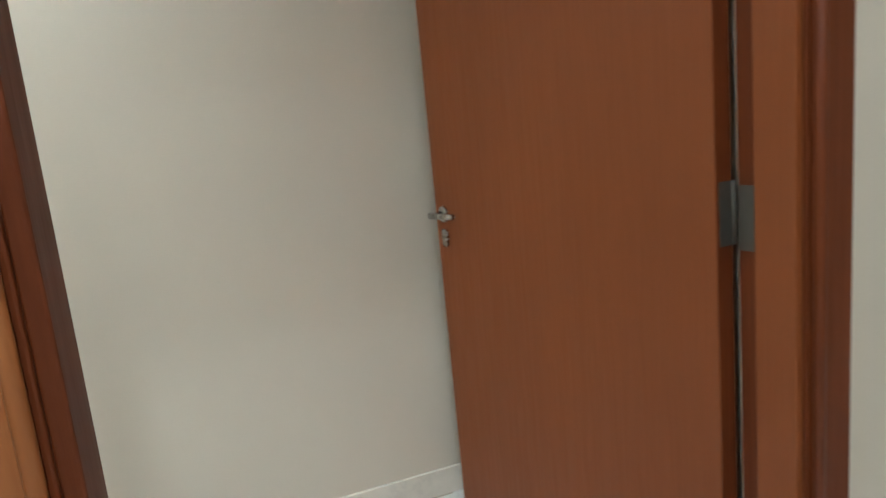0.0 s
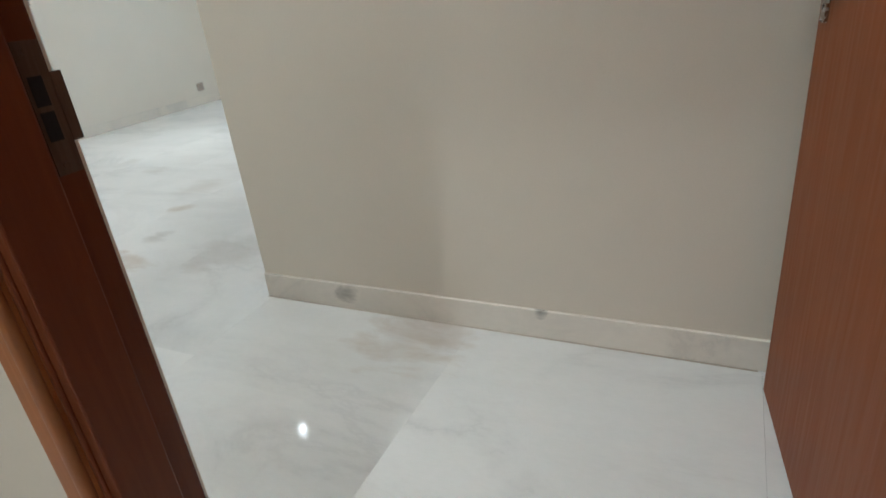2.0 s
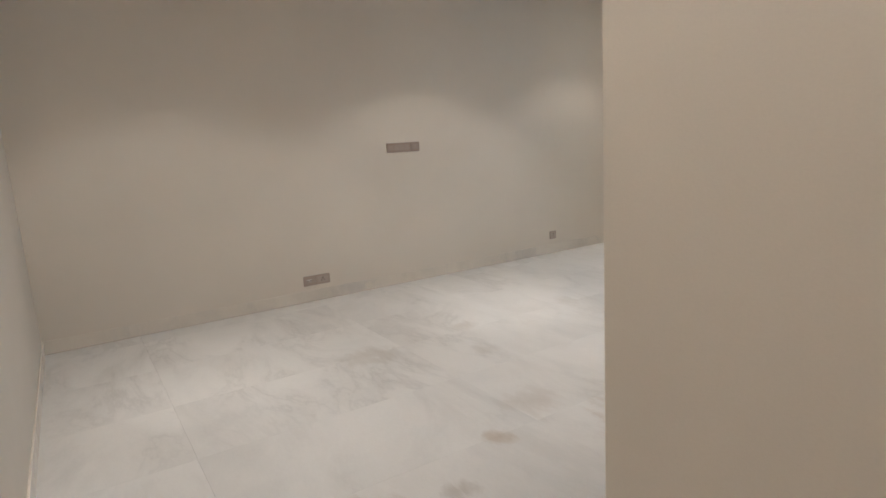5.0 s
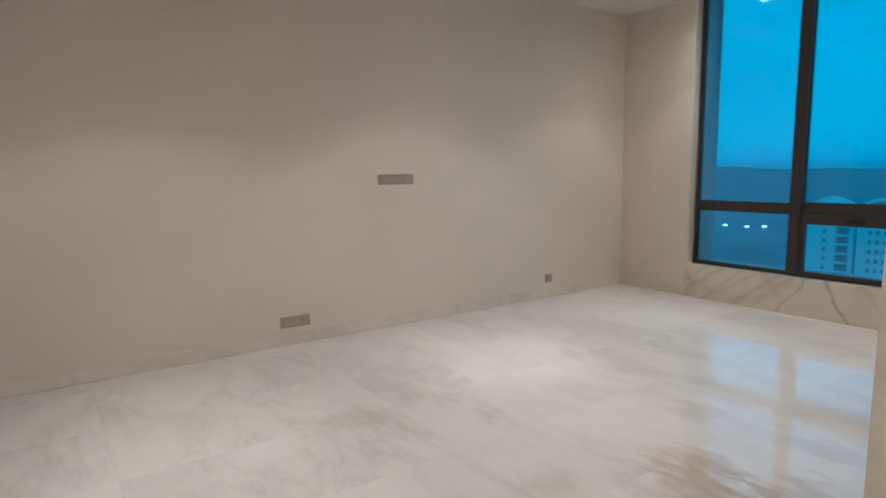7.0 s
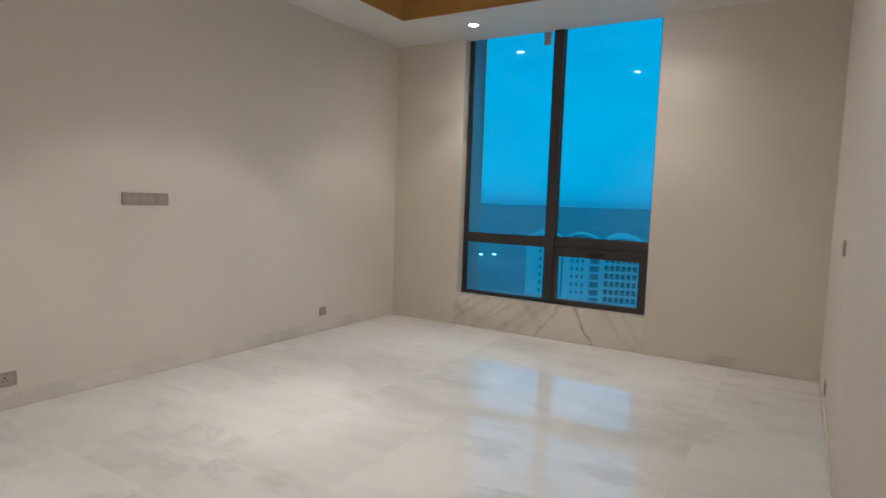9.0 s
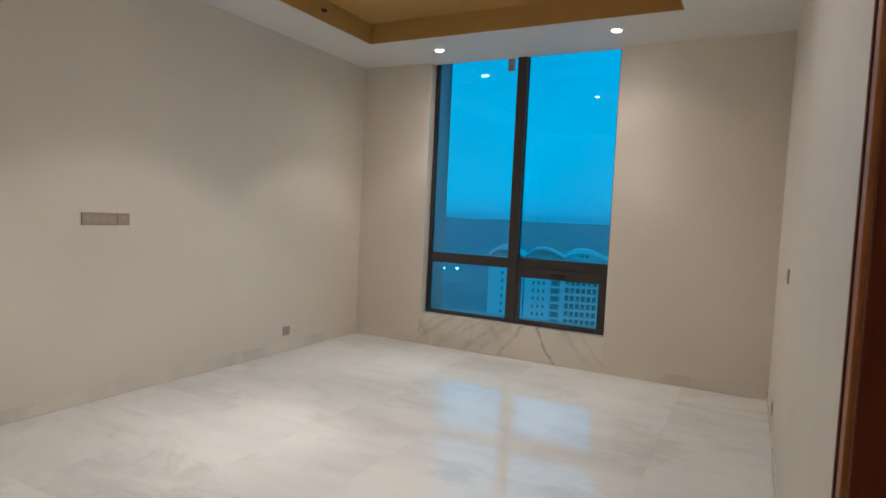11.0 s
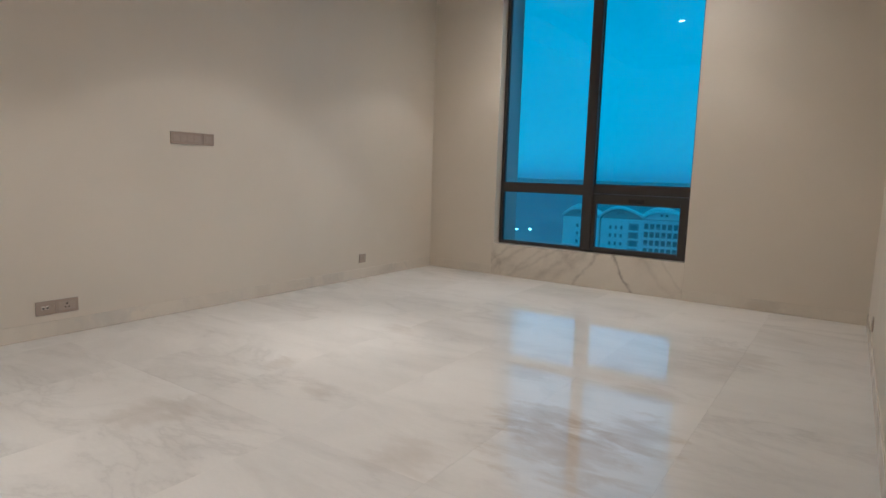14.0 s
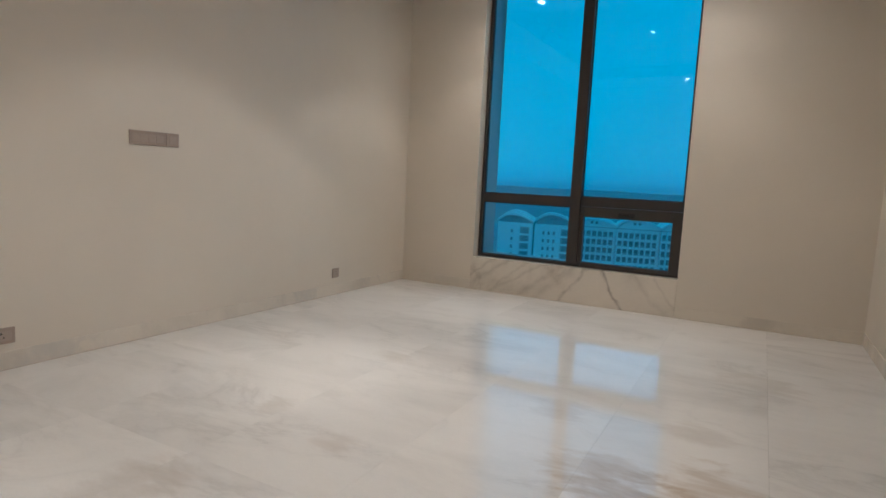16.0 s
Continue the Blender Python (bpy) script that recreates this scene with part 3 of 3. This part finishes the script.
# ---- wall plates ----
def wall_plate(m, modules, label, category, name="wall_socket"):
    """Plates on a wall; local x along the wall, z up, the wall behind at y = 0. modules: widths with what sits in them."""
    t = thing(name, m, label, category, "taupe wall plates")
    x = 0.0
    for wide, what in modules:
        boxpart("cover_plate", t, PLATE, (x, x + wide - 0.002, -0.009, 0, -0.044, 0.044), 0.0025)
        if what == "keys":
            k = 4
            for i in range(k):
                a = x + 0.018 + i * (wide - 0.038) / k
                boxpart("key", t, PLATE2, (a, a + (wide - 0.038) / k - 0.0015, -0.0115, -0.009, -0.024, 0.024), 0.001)
        elif what == "one":
            boxpart("key", t, PLATE2, (x + 0.022, x + wide - 0.024, -0.0115, -0.009, -0.024, 0.024), 0.001)
        elif what == "socket":
            s = boxpart("socket_insert", t, PLATE2, (x + 0.018, x + wide - 0.020, -0.0112, -0.009, -0.026, 0.026), 0.001)
            c = x + wide / 2 - 0.001
            for dx, dz, r in ((0, 0.013, 0.0055), (-0.011, -0.009, 0.004), (0.011, -0.009, 0.004)):
                bm = bmesh.new()
                cyl(bm, Matrix.Translation((c + dx, -0.0112, dz)) @ pose(0, 0, 0, 90, 0, 0), r, 0.0006, seg=12)
                part("pin_hole", bm, DARK, s)
        elif what == "data":
            for dx in (0.032, 0.055):
                j = boxpart("data_jack", t, REDP, (x + dx, x + dx + 0.018, -0.0125, -0.009, -0.008, 0.014), 0.001)
                boxpart("jack_opening", j, DARK, (x + dx + 0.003, x + dx + 0.015, -0.0131, -0.0125, -0.005, 0.006))
        x += wide
    return t


wall_plate(pose(0, -3.242, 1.297, 0, 0, 90), [(0.258, "keys"), (0.096, "one")], "wide taupe switch and media plate on the cream wall", "switch plate", "switch_plate")
wall_plate(pose(0, -4.157, 0.186, 0, 0, 90), [(0.110, "data"), (0.138, "socket")], "taupe data and power plate low on the wall", "socket")
wall_plate(pose(0, -1.24, 0.205, 0, 0, 90), [(0.096, "socket")], "single taupe power socket low on the wall", "socket")
wall_plate(pose(W, -0.91, 0.20, 0, 0, -90), [(0.096, "socket")], "single taupe power socket low on the wall", "socket")
wall_plate(pose(W, -1.58, 1.175, 0, 0, -90), [(0.092, "one")], "single taupe light switch on the cream wall", "switch", "light_switch")


# ---- lamps in the ceiling ----
def downlight(x, y, z, watts, size=148, blend=0.95, beam=0.0, cone=0.0, aim=None, wide=0.035):
    """A recessed lamp; aim: the place on the floor at which its swivelled insert points. beam: watts in the narrow core; cone: watts inside the reflector's cut-off."""
    t = thing("downlight", pose(x, y, z), "small round recessed ceiling downlight, switched on, seen or added unseen", "downlight", "recessed ceiling downlights")
    bm = bmesh.new()
    n = 32
    rings = [(0.036, -0.001), (0.040, -0.006), (0.048, -0.006), (0.052, 0.0)]
    vs = [[bm.verts.new((r * math.cos(2 * math.pi * i / n), r * math.sin(2 * math.pi * i / n), h)) for i in range(n)] for r, h in rings]
    for a, b in zip(vs, vs[1:]):
        for i in range(n):
            bm.faces.new((a[i], a[(i + 1) % n], b[(i + 1) % n], b[i]))
    part("trim_ring", bm, WHITEP, t, "white trim ring", True)
    bm = bmesh.new()
    cyl(bm, Matrix.Translation((0, 0, -0.010)), 0.0355, 0.009, 0.0385)
    part("lens", bm, LAMPG, t, "glowing lens")
    way = Vector((aim[0] - x, aim[1] - y, -z)) if aim else Vector((0, 0, -1))
    turn = way.to_track_quat("-Z", "Y").to_matrix().to_4x4()
    for name, power, angle, soft in (("spill", watts, size, blend), ("reflector_cone", cone, CONE, 0.30), ("beam", beam, 34, 1.0)):
        if power:
            la = bpy.data.lights.new(name, "SPOT")
            la.energy, la.color, la.spot_size, la.spot_blend, la.shadow_soft_size = power, LAMP_COLOUR, radians(angle), soft, wide
            lo = new(name, la)
            lo.matrix_basis = Matrix.Translation((0, 0, -0.016)) @ turn
            lo.parent = t


downlight(1.19, -0.43, H, watts=34.0, beam=46.0, cone=52.0, aim=(0.88, -1.05))
downlight(2.93, -0.49, H, watts=50.0, beam=22.0, cone=36.0, aim=(3.20, -1.25))
downlight(1.93, -2.80, zt - 0.012, watts=32.0, beam=112.0, cone=84.0, aim=(1.20, -2.95))
# Unseen lamp, added to even out the floor's east side.
downlight(3.05, -3.05, zt - 0.012, watts=66.0)
downlight(2.13, -5.42, H, watts=32.0, beam=72.0, cone=78.0, aim=(1.25, -5.10))
# Unseen lamp at a guessed position, added to light the vestibule.
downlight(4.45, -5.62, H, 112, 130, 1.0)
# Unseen hall lamp, placed from the jamb's shadow edge on the wall.
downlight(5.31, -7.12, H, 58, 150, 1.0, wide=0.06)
# Second unseen hall lamp, added to soften the door head's shadow.
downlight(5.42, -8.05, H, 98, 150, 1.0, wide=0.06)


def sprinkler(x, y, z):
    t = thing("sprinkler", pose(x, y, z, 0, 90, 0), "small dark sprinkler head in the tray side", "sprinkler")
    bm = bmesh.new()
    cyl(bm, Matrix.Identity(4), 0.026, 0.006, 0.022)
    part("escutcheon", bm, STEEL, t, "", True)
    bm = bmesh.new()
    cyl(bm, Matrix.Translation((0, 0, 0.006)), 0.009, 0.03)
    cyl(bm, Matrix.Translation((0, 0, 0.036)), 0.015, 0.003)
    part("nozzle", bm, DARK, t, "", True)


sprinkler(x0 + 0.012, -1.55, 3.16)


# ---- outside ----
GZ = -45.0
bm = bmesh.new()
bmesh.ops.create_grid(bm, x_segments=40, y_segments=40, size=4700)
for v in bm.verts:
    r = v.co.xy.length
    v.co.z = GZ + (6 * noise.noise(v.co * 0.0009) + 30 * max(0, (r - 2200) / 2500) * (0.6 + noise.noise(v.co * 0.0021)) if r > 500 else 0)
tagged(new("ground", mesh_of("ground", bm, LAND, True)), "dark scrub land spreading to a hazy horizon", "ground", kind="structure")


def arch(bm, x, wide, top, rise, thick, y0, y1, n=16):
    """A leaning arched band over a bay: it springs steeply and sweeps down to the far side."""
    prev = None
    for k in range(n + 1):
        u = k / n
        h = top + rise * math.sin(math.pi * (0.08 + 0.86 * u ** 0.82))
        ring = [bm.verts.new(c) for c in ((x + u * wide, y0, h - thick), (x + u * wide, y0, h), (x + u * wide, y1, h), (x + u * wide, y1, h - thick))]
        if prev:
            for q in range(4):
                bm.faces.new((prev[q], ring[q], ring[(q + 1) % 4], prev[(q + 1) % 4]))
        else:
            bm.faces.new(ring)
        prev = ring
    bm.faces.new(prev[::-1])


def vault(bm, x, wide, base, rise, y0, y1, n=12):
    """A solid barrel vault: a segment of an arch drawn out from y0 to y1."""
    ends = []
    for y in (y0, y1):
        ring = [bm.verts.new((x + wide * k / n, y, base + rise * math.sin(math.pi * (0.06 + 0.88 * (k / n) ** 0.82)))) for k in range(n + 1)]
        ends.append([bm.verts.new((x, y, base))] + ring + [bm.verts.new((x + wide, y, base))])
    a, b = ends
    bm.faces.new(a)
    bm.faces.new(b[::-1])
    for k in range(len(a)):
        q = (k + 1) % len(a)
        bm.faces.new((a[k], b[k], b[q], a[q]))


def apartment_building():
    m = pose(-89.1, 212.8, GZ, 0, 0, 15)
    t = thing("apartment_building", m, "long white apartment block with vaulted roof fins and balconies", "building")
    top, depth, storeys = 30.6, 16, 9
    bays = [(0, 13, "gable"), (14.5, 14.5, "gable"), (30, 15, "grid"), (46, 15, "grid"), (62, 15, "grid"), (78, 15, "grid")]
    for i, (x, wide, what) in enumerate(bays):
        bm = bmesh.new()
        box(bm, x, x + wide + 1.0, 0.0 if what == "gable" else 1.2, depth, 0, top)
        wall = part("wall", bm, FACADE, t)
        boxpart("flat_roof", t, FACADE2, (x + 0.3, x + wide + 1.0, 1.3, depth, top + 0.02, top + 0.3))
        for k, y in enumerate((0.2, 8.2)):
            rise = 3.5 + 0.8 * ((i + k) % 2)
            bm = bmesh.new()
            vault(bm, x + 0.4, wide + 0.4, top, rise - 0.7, y + 1.4, y + 6.0)
            # Gable vaults are grey: shadow under the arch band put into colour.
            end = part("vault", bm, FACADE if what == "grid" else FACADE2, t)
            for q in (0.40, 0.52):
                boxpart("vault_window", end, PANE, (x + q * wide, x + q * wide + 0.9, y + 1.32, y + 1.4, top + rise * 0.42, top + rise * 0.42 + 0.9))
            bm = bmesh.new()
            arch(bm, x - 0.3, wide + 1.6, top + 0.4, rise, 0.9, y, y + 6.4)
            part("roof_arch", bm, FACADE, t)
        if what == "gable":
            # Flat grey panel stands for the recess, its shade put into colour.
            bm = bmesh.new()
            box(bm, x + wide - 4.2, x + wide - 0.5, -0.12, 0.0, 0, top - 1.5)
            part("recess_shade_panel", bm, FACADE2, t)
            for s in range(storeys):
                z = top - 4 - s * 3.1
                for q in ((0.22, 0.36, 0.5) if i else (0.40,)):
                    a = x + wide * q
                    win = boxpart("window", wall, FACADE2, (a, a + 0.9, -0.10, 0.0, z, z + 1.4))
                    boxpart("pane", win, PANE, (a + 0.1, a + 0.8, -0.14, -0.10, z + 0.1, z + 1.3))
                boxpart("balcony_slab", wall, FACADE, (x + wide - 4.2, x + wide - 0.5, -0.7, -0.12, z - 0.8, z - 0.1))
                boxpart("balcony_glass", wall, PANE, (x + wide - 3.6, x + wide - 1.0, -0.2, -0.13, z + 0.1, z + 1.9))
        else:
            cols = 7
            step = (wide - 0.3) / cols
            for s in range(storeys):
                z = top - 3.4 - s * 3.1
                boxpart("floor_band", wall, FACADE, (x, x + wide, -0.2, 1.2, z - 0.95, z))
                for c in range(cols):
                    a = x + 0.45 + c * step
                    win = boxpart("window", wall, FACADE2, (a, a + step - 0.55, 1.0, 1.2, z, z + 2.1))
                    h = 1.9 if (c * 3 + s * 5 + i) % 4 else 1.2
                    boxpart("pane", win, PANE, (a + 0.12, a + step - 0.68, 0.94, 1.0, z + 2.0 - h, z + 2.0))
            for c in range(cols + 1):
                a = x + c * step
                boxpart("pier", wall, FACADE, (a, a + 0.42, -0.3 if c % 2 else -0.7, 1.2, 0, top))


apartment_building()


def flood_mast(az, el):
    d = 480.0
    x, y = 4.2 + d * math.sin(radians(az)), -5.7 + d * math.cos(radians(az))
    z = 1.35 + d * math.tan(radians(el))
    t = thing("street_lamp", pose(x, y, GZ), "distant lit flood lamp on a mast", "street lamp", "distant street lamps")
    bm = bmesh.new()
    cyl(bm, Matrix.Identity(4), 0.25, z - GZ, 0.15, 10)
    part("mast", bm, FACADE2, t)
    bm = bmesh.new()
    box(bm, -1.1, 1.1, -0.5, 0.5, z - GZ - 0.3, z - GZ + 0.5, 0.2)
    part("lamp_head", bm, FLOOD, t, "glowing lamp head")


for az, el in ((-29.2, -5.1), (-27.5, -5.2), (-26.2, -5.15)):
    flood_mast(az, el)


# ---- floor slabs ----
def slab_floor(name, x0, x1, y0, y1, sx, sy, ox=0.0, oy=0.0):
    cache = {}
    xs = [x0] + [x for x in np.arange(x0 + ox, x1, sx) if x0 + 0.05 < x < x1 - 0.05] + [x1]
    ys = [y0] + [y for y in np.arange(y0 + oy, y1, sy) if y0 + 0.05 < y < y1 - 0.05] + [y1]
    for i, (a, b) in enumerate(zip(xs, xs[1:])):
        for j, (c, d) in enumerate(zip(ys, ys[1:])):
            key = (round(b - a, 3), round(d - c, 3))
            if key not in cache:
                bm = bmesh.new()
                g = 0.0003
                box(bm, -key[0] / 2 + g, key[0] / 2 - g, -key[1] / 2 + g, key[1] / 2 - g, -0.020, 0.0)
                cache[key] = mesh_of("marble_slab", bm, MARBLE)
            ob = new("marble_slab", cache[key])
            ob.location = ((a + b) / 2, (c + d) / 2, 0)
            ob.parent = floor


slab_floor("room", 0.0, W, S, 0.0, 0.678, 1.42, 0.222, 0.62)
slab_floor("vestibule", W + 0.0004, 6.5, S, L, 0.86, 1.2, 0.86)
slab_floor("threshold", DX0 - 0.03, DX1 + 0.03, HALL, S - 0.0007, 1.2, 1.0)
slab_floor("hall", 4.2, XE - 0.12, YS + 0.12, HALL - 0.0007, 1.22, 1.22)
